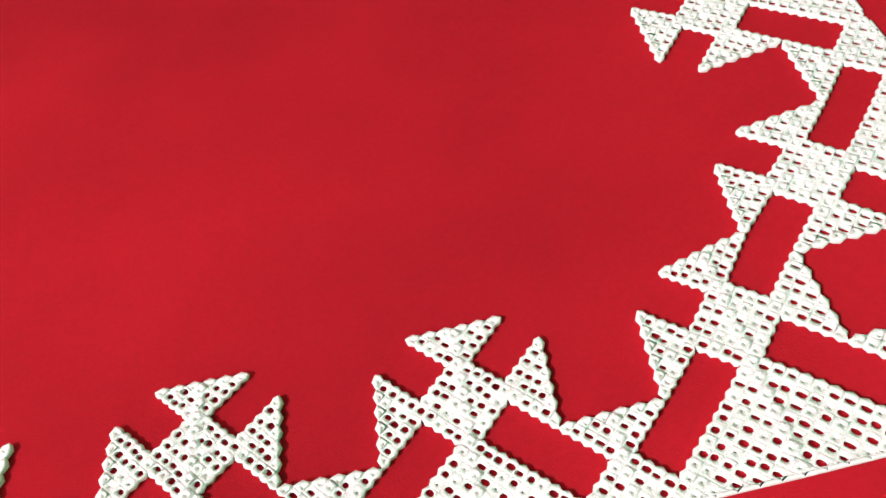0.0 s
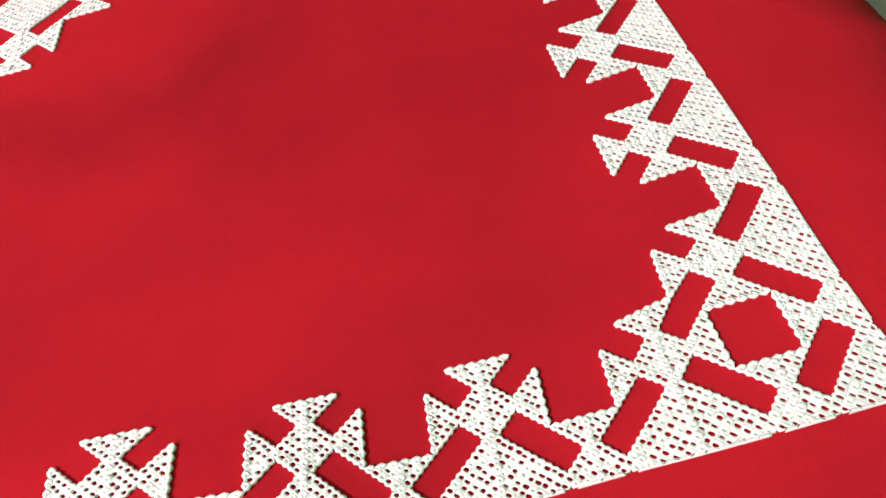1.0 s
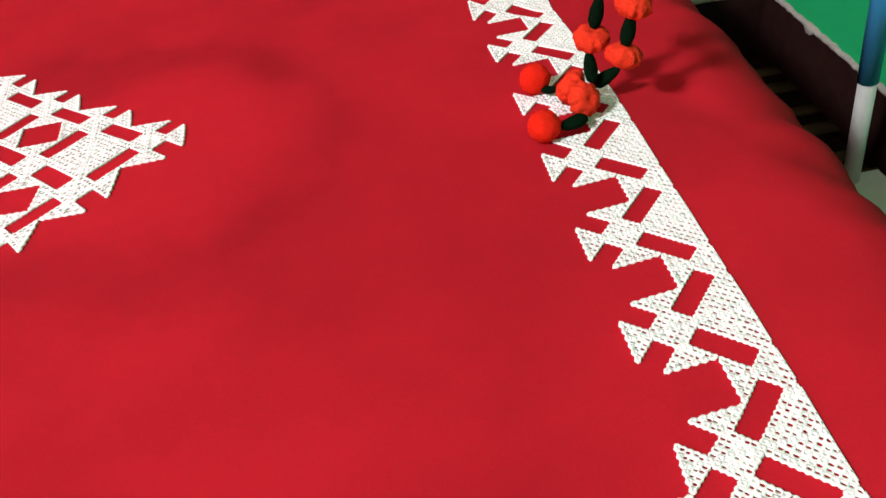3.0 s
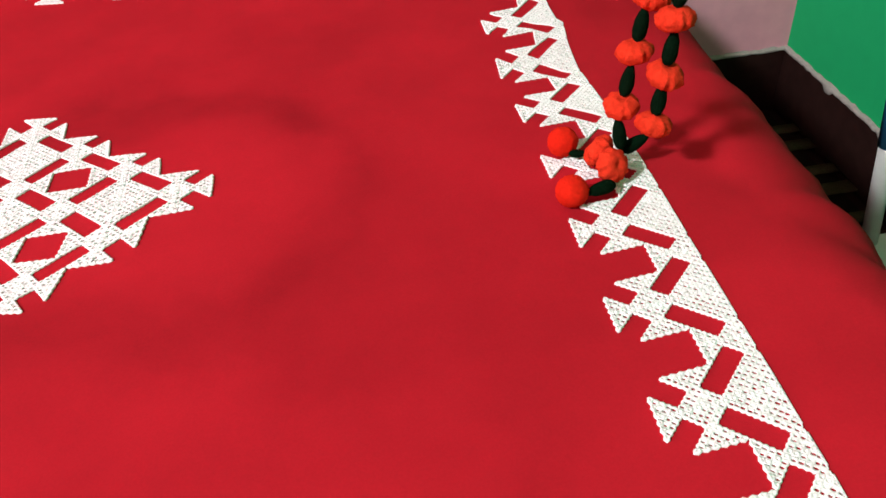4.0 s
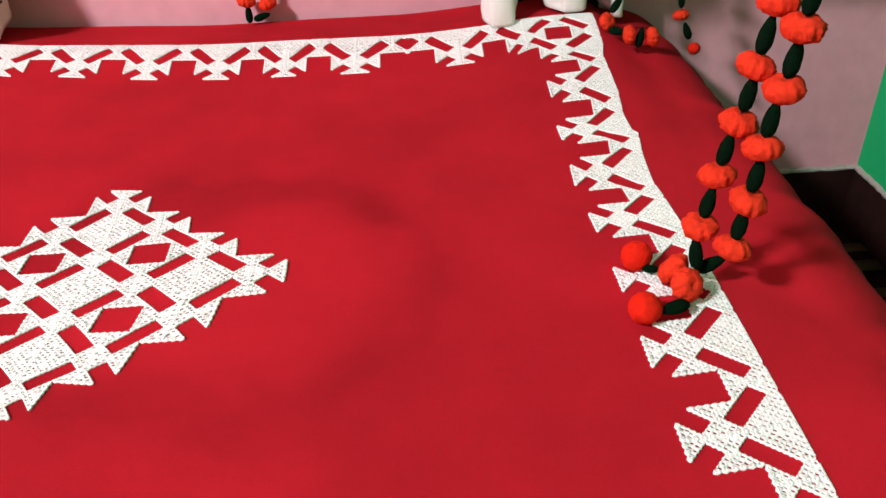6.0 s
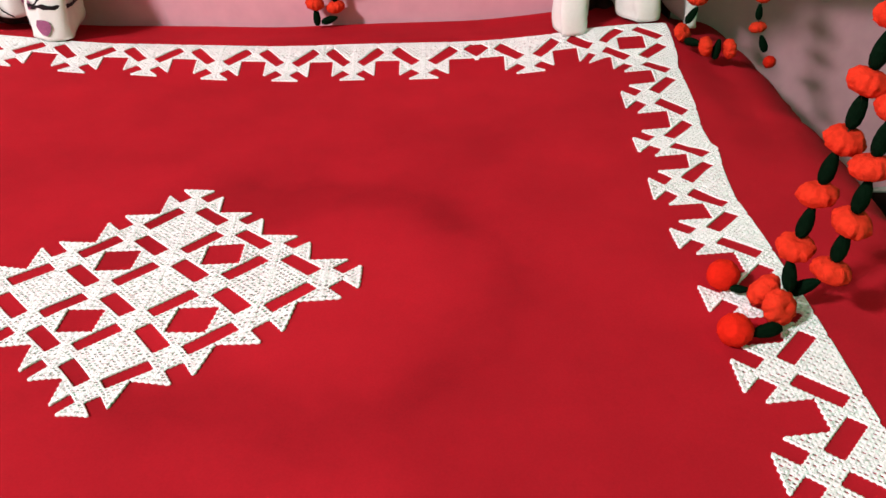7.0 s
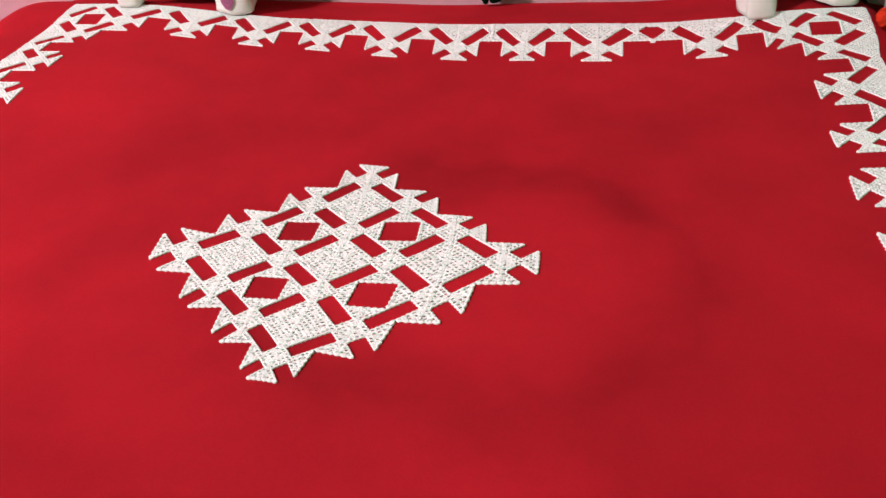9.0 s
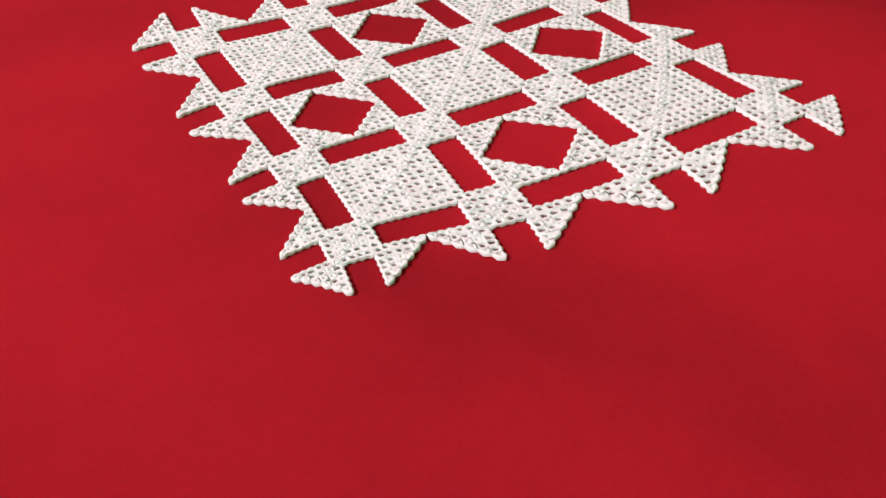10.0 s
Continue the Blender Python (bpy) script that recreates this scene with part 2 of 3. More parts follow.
def cloth_point(s, t):
    """Over the top of the bed, then round its edge and down."""
    side = FLAT_X - 0.016 + 0.018 * smooth((t + 0.1) / 0.4)
    side += 0.009 * math.exp(-((t - 0.02) / 0.11) ** 2)
    x = max(-FLAT_X, min(side, s))
    y = max(FLAT_S, min(FLAT_N, t))
    z = top(x, y)
    dx, dy = s - x, t - y
    d = math.hypot(dx, dy)
    if d < 1e-9:
        return x, y, z
    ux, uy = dx / d, dy / d
    arc = ROUND * math.pi / 2
    a = min(d, arc) / ROUND
    out, down = ROUND * math.sin(a), ROUND * (1 - math.cos(a))
    if abs(dx) > abs(dy):
        for at, high in ((-0.12, 0.006), (-0.175, -0.005), (-0.26, 0.006), (-0.33, -0.004), (0.10, 0.004), (0.16, -0.003), (0.36, 0.004)):
            crest = high * math.exp(-((t - at + 0.45 * d + 0.01 * math.sin(30 * d + at * 90)) / 0.018) ** 2) * smooth((d + 0.02) / 0.07)
            out, down = out + crest * math.sin(a), down - crest * math.cos(a)
    if d > arc:
        rest = d - arc
        along = x * 3 + y * 5 + (0.0 if abs(dx) > abs(dy) else 3.0)
        out += smooth(rest / 0.3) * (0.03 * math.sin(along * 5.2) + 0.02 * math.sin(along * 11 + 1))
        down += rest
    else:
        out += (0.003 * math.sin((x + y) * 23) + 0.009 * noise.noise((x * 4, y * 6.5, 1.2)) + 0.005 * noise.noise((x * 9, y * 17, 6.2)) + 0.007 * (1 - abs(noise.noise((d * 7 + 1, y * 6 + d * 9, 3.3)))) ** 5) * smooth(d / arc)
    return x + ux * out, y + uy * out, z - down


bedspread = tagged(new("bedspread"), "red cotton bedspread with white crochet border and diamond", "bedspread")
HANG = 0.42
xs = sorted(set([round(v, 4) for v in np.arange(-FLAT_X - HANG, FLAT_X + HANG + 0.001, 0.012)]))
ys = sorted(set([round(v, 4) for v in np.arange(FLAT_S - HANG, FLAT_N + 0.001, 0.012)]))
verts = [cloth_point(s, t) for t in ys for s in xs]
nx = len(xs)
faces = [(j * nx + i, j * nx + i + 1, (j + 1) * nx + i + 1, (j + 1) * nx + i) for j in range(len(ys) - 1) for i in range(nx - 1)]
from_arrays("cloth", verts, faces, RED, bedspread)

bed = tagged(new("bed"), "wide low bed wholly covered by a red bedspread", "bed")
box("mattress", (-0.74, -1.17, 0.26), (0.73, 0.74, 0.475), MATTRESS, bed, "", 0.05)
box("base", (-0.72, -1.15, 0.12), (0.72, 0.68, 0.262), BROWN, bed)
for lx in (-0.66, 0.60):
    for ly in (-1.1, 0.58):
        box("leg", (lx, ly, 0.0), (lx + 0.06, ly + 0.06, 0.125), BROWN, bed)

# ---- crochet ----
D = 0.05                       # half the repeat of the pattern
PERIOD, CELL = 16, 12          # meshes in a repeat along the diagonal, and in one square of it
PITCH = D * math.sqrt(2) / PERIOD
R2 = math.sqrt(0.5)
LEG = CELL // 2 - 1


def fold(m):
    return min(m, CELL - 1 - m)


def worked(i, m, j, n):
    """Whether a mesh of the endless pattern is worked: 1 whole, 2 cut along its diagonal, 0 open."""
    if m >= CELL and n >= CELL:
        return 1
    if m >= CELL or n >= CELL:
        return 1 if fold(n if m >= CELL else m) == 0 else 0
    if (i + j) % 2 == 0:
        return 1
    d = fold(m) + fold(n)
    return 1 if d < LEG else 2 if d == LEG else 0


def crochet(name, cells, place, parent, label):
    """Open mesh work: every mesh is a small raised ring of yarn round a hole. cells: {(k, l): cut}, cut being the signs towards the open side or None."""
    rng = random.Random(7)
    ring = [(-1, -1), (0, -1), (1, -1), (1, 0), (1, 1), (0, 1), (-1, 1), (-1, 0)]
    verts, faces, known = [], [], {}
    for (k, l), (cut_a, cut_b, floor_v) in cells.items():
        own = []
        ju, jv = rng.uniform(-0.14, 0.14), rng.uniform(-0.14, 0.14)
        big = rng.random()
        ra, rb = (rng.uniform(0.28, 0.42), rng.uniform(0.18, 0.28)) if big > 0.2 else (0.10, 0.08)
        if cut_a or cut_b:
            ra, rb, ju, jv = 0.06, 0.05, -0.22 * cut_a, -0.22 * cut_b
        rib = (k - l) % PERIOD == 0
        lift = rng.uniform(-0.0002, 0.0002) + (0.0006 if rib else 0.0)
        if rib:
            ra, rb = 0.06, 0.05
        free = {(1, 0): (k + 1, l) not in cells, (-1, 0): (k - 1, l) not in cells, (0, 1): (k, l + 1) not in cells, (0, -1): (k, l - 1) not in cells}
        edge = any(free.values()) or cut_a or floor_v is not None
        heights = (0.0, 0.0016, 0.0018 + lift, 0.0016, 0.0)
        for lev, h in enumerate(heights):
            for a, b in ring:
                if lev < 2:
                    pa, pb = a * 0.5, b * 0.5
                    if free.get((a, b)):
                        pa, pb = a * 0.74, b * 0.74
                    if cut_a:
                        over = (pa * cut_a + pb * cut_b) - 0.16 - (0.32 if (a * cut_a, b * cut_b) == (1, 1) else 0)
                        if over > 0:
                            pa, pb = pa - cut_a * over / 2, pb - cut_b * over / 2
                elif lev == 2:
                    q = 0.43 if a and b else 0.45
                    pa, pb = a * q + ju * 0.4, b * q + jv * 0.4
                    if cut_a and (over := (pa * cut_a + pb * cut_b) - 0.05) > 0:
                        pa, pb = pa - cut_a * over / 2, pb - cut_b * over / 2
                else:
                    q = 0.75 if a and b else 1.0
                    under = 1.4 if lev == 4 else 1.0
                    pa, pb = a * q * ra * under + ju, b * q * rb * under + jv
                u, v = (k + 0.5 + pa - l - 0.5 - pb) * R2 * PITCH, (k + 0.5 + pa + l + 0.5 + pb) * R2 * PITCH
                if floor_v is not None:
                    low = floor_v - (0.0009 if (k + l) % 2 and lev < 2 else 0) + (0.0004 if lev > 1 else 0)
                    v = max(v, low)
                x, y = place(u, v)
                key = (round(x, 5), round(y, 5), lev) if lev < 2 else (k, l, lev, a, b)
                if key not in known:
                    known[key] = len(verts)
                    verts.append((x, y, top(x, y) + 0.0003 + h))
                own.append(known[key])
        for lev in range(0 if edge else 1, 4):
            o = lev * 8
            for q in range(8):
                r = (q + 1) % 8
                quad = list(dict.fromkeys((own[o + q], own[o + r], own[o + 8 + r], own[o + 8 + q])))
                if len(quad) > 2:
                    faces.append(tuple(quad))
    return from_arrays(name, verts, faces, YARN, parent, label)


def lattice(u0, u1, v0, v1):
    """All meshes of the pattern in a stretch: place in the mesh grid, (u, v) of the middle, and macro place."""
    n = int((abs(u0) + abs(u1) + abs(v1) + abs(v0)) / PITCH) + 4
    for k in range(-n, n):
        for l in range(-n, n):
            u, v = (k - l) * R2 * PITCH, (k + l + 1) * R2 * PITCH
            if u0 <= u <= u1 and v0 <= v <= v1:
                i, m = divmod(k + CELL // 2, PERIOD)
                j, n2 = divmod(l + CELL // 2, PERIOD)
                yield k, l, u, v, i, m, j, n2


def cut_signs(m, n):
    return (1 if m < CELL / 2 else -1), (1 if n < CELL / 2 else -1)


# the diamond in the middle
cells = {}
for k, l, u, v, i, m, j, n in lattice(-0.24, 0.24, -0.24, 0.24):
    a_in = -1 <= i <= 1 or (i == -2 and m >= CELL)
    b_in = -1 <= j <= 1 or (j == -2 and n >= CELL)
    if a_in and b_in:
        w = worked(i, m, j, n)
        if w:
            cells[k, l] = (*(cut_signs(m, n) if w == 2 else (0, 0)), None)
        continue
    if (m >= CELL and not a_in) or (n >= CELL and not b_in):
        continue
    far = CELL - 1
    da = None if a_in else m if i == 2 else far - m if i == -2 else 99
    db = None if b_in else n if j == 2 else far - n if j == -2 else 99
    if da is None:
        da = 0 if m >= CELL else fold(m)
        if m >= CELL and db:
            continue
    if db is None:
        db = 0 if n >= CELL else fold(n)
        if n >= CELL and da:
            continue
    if da + db < LEG:
        cells[k, l] = (0, 0, None)
    elif da + db == LEG:
        cells[k, l] = (*cut_signs(m, n), None)


WARP_X = (-0.0007, 0.1753, 0.0067, 0.0067, 0.0067, -0.0121, 0.0013, -0.0129, -0.0294, -0.0017, -0.0044, -0.0008, 0.0025, 0.0109, 0.0031)
WARP_Y = (-0.0005, 0.0018, 0.1635, 0.0086, 0.0306, 0.0105, -0.0024, 0.0122, -0.014, -0.0018, 0.0008, -0.0368, -0.0523, -0.0291, -0.0006)


def diamond_place(u, v):
    """The hand-sewn diamond is pulled a little out of square."""
    u, v = u * 6, v * 6
    terms = [u ** (d - e) * v ** e for d in range(5) for e in range(d + 1)]
    return sum(a * b for a, b in zip(WARP_X, terms)), sum(a * b for a, b in zip(WARP_Y, terms))


crochet("crochet_diamond", cells, diamond_place, bedspread, "white crochet diamond of openwork squares")

# the border along the four sides
EDGE = 0.0045


def border_cells(periods, join=None, side=0):
    """The meshes of one strip; side -1 or 1 takes the piece before or after the join, with its half triangle."""
    length, out = periods * 2 * D, {}
    half = CELL / 2 * math.sqrt(2) / 2 * PITCH
    for k, l, u, v, i, m, j, n in lattice(-0.01, length + 0.01, -EDGE - 0.68 * PITCH, D + 0.034):
        if v > u + 1e-6 or v >= length - u - 1e-6:
            continue
        w = worked(i, m, j, n)
        if not w:
            continue
        odd = (2 * math.floor(u / (2 * D)) + 1) * D
        near_corner = min(u, length - u) < 1.7 * D
        cut = cut_signs(m, n) if w == 2 else (0, 0)
        if v > D + 0.6 * PITCH and not near_corner:
            if abs(u - odd) < half * 1.04 and not (m < CELL and n < CELL and fold(m) + fold(n) <= LEG and abs(u - odd) > half * 0.9):
                continue
        if m < CELL and n < CELL and i + j == 2 and (i - j) % 2 == 0:
            if m + n > LEG:
                continue
            if m + n == LEG:
                cut = (1, 1)
        elif v > D + 0.0335 or i + j > 2:
            continue
        if side:
            past = (join - u) * side
            knot = (m >= CELL and n >= CELL and v < D + 0.004) or (m < CELL and n < CELL and (i + j) % 2 and v < D)
            if past > 0.033 or (past > 0.0 and (v > 0.037 or not (knot or v < 0.003))):
                continue
        out[k, l] = (*cut, -EDGE if v < -EDGE + 0.75 * PITCH else None)
    return out


def line(points):
    us, ps = zip(*points)
    return lambda u: float(np.interp(u, us, ps)) + (min(0, u - us[0]) * (ps[1] - ps[0]) / (us[1] - us[0])) + (max(0, u - us[-1]) * (ps[-1] - ps[-2]) / (us[-1] - us[-2]))


EX, WXB, NY, SY = 0.5805, -0.604, 0.601, -0.5295
near_map = line([(0, EX), (0.5 * D, 0.5545), (1.5 * D, 0.5037), (2.5 * D, 0.4532), (4.5 * D, 0.360), (5.5 * D, 0.315), (6.5 * D, 0.270), (7.5 * D, 0.2198), (24 * D, WXB)])
near_edge = line([(-0.7, -0.512), (0.10, -0.512), (0.215, -0.519), (0.267, -0.5245), (0.314, -0.5265), (0.389, -0.5290), (0.56, SY)])
east_map = line([(0, SY), (0.5 * D, -0.5035), (2.5 * D, -0.405), (3.5 * D, -0.355), (7.5 * D, -0.1605), (11.5 * D, 0.0375), (13.5 * D, 0.131), (14.5 * D, 0.1936), (15.5 * D, 0.243), (16.5 * D, 0.2895), (17.5 * D, 0.357), (18.5 * D, 0.4245), (19.5 * D, 0.486), (20.5 * D, 0.534), (21.5 * D, 0.5767), (22 * D, NY)])
east_out = line([(-0.51, -0.001), (-0.40, 0.002), (-0.20, 0.004), (-0.05, 0.006), (0.04, 0.0045), (0.13, 0.0), (0.19, 0.005), (0.242, 0.0125), (0.252, 0.0075), (0.29, 0.007), (0.357, 0.0155), (0.486, 0.0225), (0.60, 0.0305)])
far_a = line([(0, EX + 0.032), (0.5 * D, 0.584), (1.5 * D, 0.5282), (2.5 * D, 0.4824), (3.5 * D, 0.4308), (4.5 * D, 0.374)])
far_b = line([(5.5 * D, 0.2739), (6.5 * D, 0.2155), (7.5 * D, 0.1631), (9.5 * D, 0.0637), (12.5 * D, -0.0951), (14.5 * D, -0.198), (16.5 * D, -0.302), (18.5 * D, -0.413), (20.5 * D, -0.525), (22 * D, WXB)])
far_line = line([(-0.6, 0.574), (-0.4, 0.5735), (-0.36, 0.573), (-0.30, 0.570), (-0.25, 0.570), (-0.20, 0.574), (-0.10, 0.5745), (0.01, 0.5705), (0.064, 0.567), (0.16, 0.5655), (0.27, 0.562), (0.43, 0.561), (0.48, 0.563), (0.53, 0.570), (0.61, 0.5755)])
west_map = line([(0, NY), (22 * D, SY)])


def at_corner(own, a, b, along_x, along_y):
    """Towards a corner both strips lie on one square: a along the strip in x, b along the one in y."""
    w = 1 - smooth((max(a, b) - 0.075) / 0.06)
    return own[0] + (along_x(a) - own[0]) * w, own[1] + (along_y(b) - own[1]) * w


def near_place(u, v):
    return at_corner((near_map(u) + (v - 0.025) * 0.08, near_edge(near_map(u)) + v * 0.9), u, v, near_map, east_map)


def east_place(u, v):
    y = east_map(u)
    own = EX - v + east_out(y) * (1.06 - 2.4 * v), y + (0.025 - v) * 0.1
    own = at_corner(own, v, u, near_map, east_map)
    return at_corner(own, v, 22 * D - u, far_a, lambda b: east_map(22 * D - b))


def far_place(x, v):
    """The far strip climbs a padded ridge, which draws its edge apart."""
    return x, far_line(x) + (0.025 - v) * (1.3 if v < 0.025 else 0.94)


def far_west(u, v):
    return at_corner(far_place(far_b(u), v), 22 * D - u, v, lambda a: far_b(22 * D - a), west_map)


def west_place(u, v):
    return at_corner((WXB + v, west_map(u)), v, u, lambda a: far_b(22 * D - a), west_map)


# near, east, far in two lengths with a join, west
crochet("crochet_border", border_cells(12), near_place, bedspread, "white crochet border strip")
crochet("crochet_border", border_cells(11), east_place, bedspread, "white crochet border strip")
crochet("crochet_border", border_cells(11, 5 * D, -1), lambda u, v: at_corner(far_place(far_a(u), v), u, v, far_a, lambda b: east_map(22 * D - b)), bedspread, "short white crochet border strip")
crochet("crochet_border", border_cells(11, 5 * D, 1), far_west, bedspread, "white crochet border strip")
crochet("crochet_border", border_cells(11), west_place, bedspread, "white crochet border strip")

# ---- pompom garlands ----


def lobed(radius, height, lobes, seed):
    bm = bmesh.new()
    bmesh.ops.create_icosphere(bm, subdivisions=4, radius=1)
    for v in bm.verts:
        c = v.co.copy()
        turn = math.atan2(c.y, c.x)
        flat = math.hypot(c.x, c.y)
        pinch = 1 + (0.06 * math.cos(lobes * turn + seed) + 0.04 * math.cos((lobes + 5) * turn + 2 * seed + 2 * c.z)) * flat if lobes else 1
        dent = 1 - 0.35 * math.exp(-(flat / 0.3) ** 2) if lobes else 1
        fuzz = 1 + 0.06 * noise.noise((c * 3) + Vector((seed, 0, 0))) + 0.045 * noise.noise((c * 8) + Vector((0, seed, 0))) + 0.06 * noise.noise((c * 20) + Vector((0, 0, seed)))
        v.co = Vector((c.x * radius * pinch * fuzz, c.y * radius * pinch * fuzz, c.z * height * dent * fuzz))
    return bm


def mesh_of(bm, mat):
    me = bpy.data.meshes.new("wool")
    bm.to_mesh(me)
    bm.free()
    me.materials.append(mat)
    me.polygons.foreach_set("use_smooth", [True] * len(me.polygons))
    return me


def leaf_bead(seed):
    bm = lobed(1, 1, 0, seed)
    for v in bm.verts:
        t = v.co.z
        v.co = Vector((v.co.x * 0.0057 * (1.05 - 0.25 * t), v.co.y * 0.0057 * (1.05 - 0.25 * t), t * 0.0150))
    return bm


TYRES = [mesh_of(lobed(0.0152, 0.0108, 8 + k, 1.7 * k), ORANGE) for k in range(4)]
ROUNDS = [mesh_of(lobed(0.0143, 0.0141, 0, 3.1 * k + 9), ROUNDWOOL) for k in range(2)]
BEADS = [mesh_of(leaf_bead(2.3 * k), LEAF) for k in range(3)]
CORD = material("dark_cord", (0.02, 0.03, 0.015), 0.9, 0.7, 200, 20, 0)


def bead_at(garland, kind, meshes, k, place, axis=(0, 0, 1), size=1.0):
    ob = new(kind, meshes[k % len(meshes)])
    q = Vector(axis).to_track_quat("Z", "Y").to_matrix().to_4x4()
    ob.parent = garland
    ob.matrix_local = Matrix.Translation(place) @ q @ pose(0, 0, 0, 0, 0, 51 * k) @ Matrix.Scale(size, 4)
    return ob


def cord(garland, points, radius=0.0008):
    bm = bmesh.new()
    rings = []
    for p in points:
        rings.append([bm.verts.new((p[0] + radius * math.cos(a), p[1] + radius * math.sin(a), p[2])) for a in (0, 2.1, 4.2)])
    for p, q in zip(rings, rings[1:]):
        for k in range(3):
            bm.faces.new((p[k], p[(k + 1) % 3], q[(k + 1) % 3], q[k]))
    return part("cord", bm, CORD, garland)


def strand(garland, low, lean, gap, count, start_bead, seed, size=1.0):
    """Pompoms and leaf beads by turns, from the low end upward."""
    p, pts = Vector(low), []
    step = Vector(lean).normalized()
    for k in range(count):
        c = p + step * (gap * k) + Vector((0.002 * math.sin(k * 2.1 + seed), 0.002 * math.cos(k * 1.7 + seed), 0))
        tip = step + Vector((0.22 * math.sin(k * 1.3 + seed), 0.22 * math.cos(k * 2.4 + seed), 0))
        bead_at(garland, "pompom", TYRES, k + int(seed), c, tip, size)
        bead_at(garland, "leaf_bead", BEADS, k, c + step * gap * (0.5 if start_bead else -0.5), step, size)
        pts.append(c)
    pts.append(Vector((pts[-1].x, pts[-1].y, CZ - 0.005)))
    cord(garland, pts)


garland = tagged(new("pompom_garland"), "orange wool pompom garland hanging down onto the red bedspread", "garland", "pompom garlands")
strand(garland, (0.583, -0.088, 0.5605), (0.12, 0.02, 1.0), 0.0466, 9, True, 1)
strand(garland, (0.567, -0.058, 0.566), (0.155, 0.0, 1.0), 0.0482, 9, True, 4)
bead_at(garland, "leaf_bead", BEADS, 0, (0.564, -0.064, 0.541), (-0.1, 0.2, 1))
bead_at(garland, "leaf_bead", BEADS, 1, (0.580, -0.062, 0.527), (0.6, -0.3, 0.6))
bead_at(garland, "pompom", TYRES, 2, (0.548, -0.058, 0.522), (-0.6, 0.5, 0.5))
bead_at(garland, "pompom", TYRES, 1, (0.553, -0.082, 0.521), (0.4, -0.8, 0.5))
bead_at(garland, "leaf_bead", BEADS, 2, (0.537, -0.102, 0.513), (-1, -0.35, 0.05))
bead_at(garland, "round_pompom", ROUNDS, 0, (0.511, -0.103, 0.5155))
bead_at(garland, "leaf_bead", BEADS, 0, (0.535, -0.042, 0.511), (1, -0.2, 0.0), 0.6)
bead_at(garland, "round_pompom", ROUNDS, 1, (0.524, -0.026, 0.5155))

far_garland = tagged(new("pompom_garland"), "orange pompom garland with dark green beads on pink wall", "garland", "pompom garlands")
strand(far_garland, (0.058, 0.735, 0.552), (0.0, 0.0, 1.0), 0.0465, 10, True, 2)
strand(far_garland, (0.095, 0.738, 0.544), (0.0, 0.0, 1.0), 0.0465, 10, True, 5)
bead_at(far_garland, "leaf_bead", BEADS, 0, (0.060, 0.735, 0.529))
bead_at(far_garland, "leaf_bead", BEADS, 1, (0.081, 0.737, 0.523), (1, 0, 0.3))

corner_garland = tagged(new("pompom_garland"), "orange pompom garland with dark green beads over bed corner", "garland", "pompom garlands")
strand(corner_garland, (0.667, 0.625, 0.572), (0.0, 0.0, 1.0), 0.0465, 10, True, 3)
bead_at(corner_garland, "leaf_bead", BEADS, 0, (0.655, 0.60, 0.553), (0.5, 0.3, 0.6))
bead_at(corner_garland, "pompom", TYRES, 0, (0.632, 0.56, 0.540), (0.5, -0.6, 0.5), 0.9)
bead_at(corner_garland, "leaf_bead", BEADS, 1, (0.640, 0.53, 0.535), (0.6, -0.9, 0.1))
bead_at(corner_garland, "pompom", TYRES, 1, (0.652, 0.505, 0.537), (1, 0.0, 0.1), 0.9)
bead_at(corner_garland, "leaf_bead", BEADS, 2, (0.668, 0.503, 0.533), (0.2, 0.2, 1))
bead_at(corner_garland, "pompom", TYRES, 3, (0.686, 0.503, 0.533), (1, 0.1, 0.1), 0.9)

side_garland = tagged(new("pompom_garland"), "orange pompom garland hanging down beside the bed corner", "garland", "pompom garlands")
strand(side_garland, (0.768, 0.62, 0.523), (-0.08, 0.0, 1.0), 0.0485, 10, True, 6, 0.85)
bead_at(side_garland, "leaf_bead", BEADS, 0, (0.780, 0.62, 0.497), (-0.4, 0, 1))
bead_at(side_garland, "round_pompom", ROUNDS, 0, (0.795, 0.618, 0.467), (0, 0, 1), 0.7)

# ---- curtains, hanging down to the bed ----


def spline(points, n):
    """A smooth line through plan points."""
    p = [Vector(q) for q in points]
    p = [2 * p[0] - p[1]] + p + [2 * p[-1] - p[-2]]
    out = []
    for a, b, c, d in zip(p, p[1:], p[2:], p[3:]):
        for k in range(n):
            t = k / n
            out.append(0.5 * (2 * b + (c - a) * t + (2 * a - 5 * b + 4 * c - d) * t * t + (3 * b - a - 3 * c + d) * t ** 3))
    return out + [p[-2]]


def hang(y, z):
    """The foot of the curtain is pushed forward by the bed; higher up it hangs back to the wall."""
    return y + (0.735 - y) * 0.6 * smooth(z / 0.24)


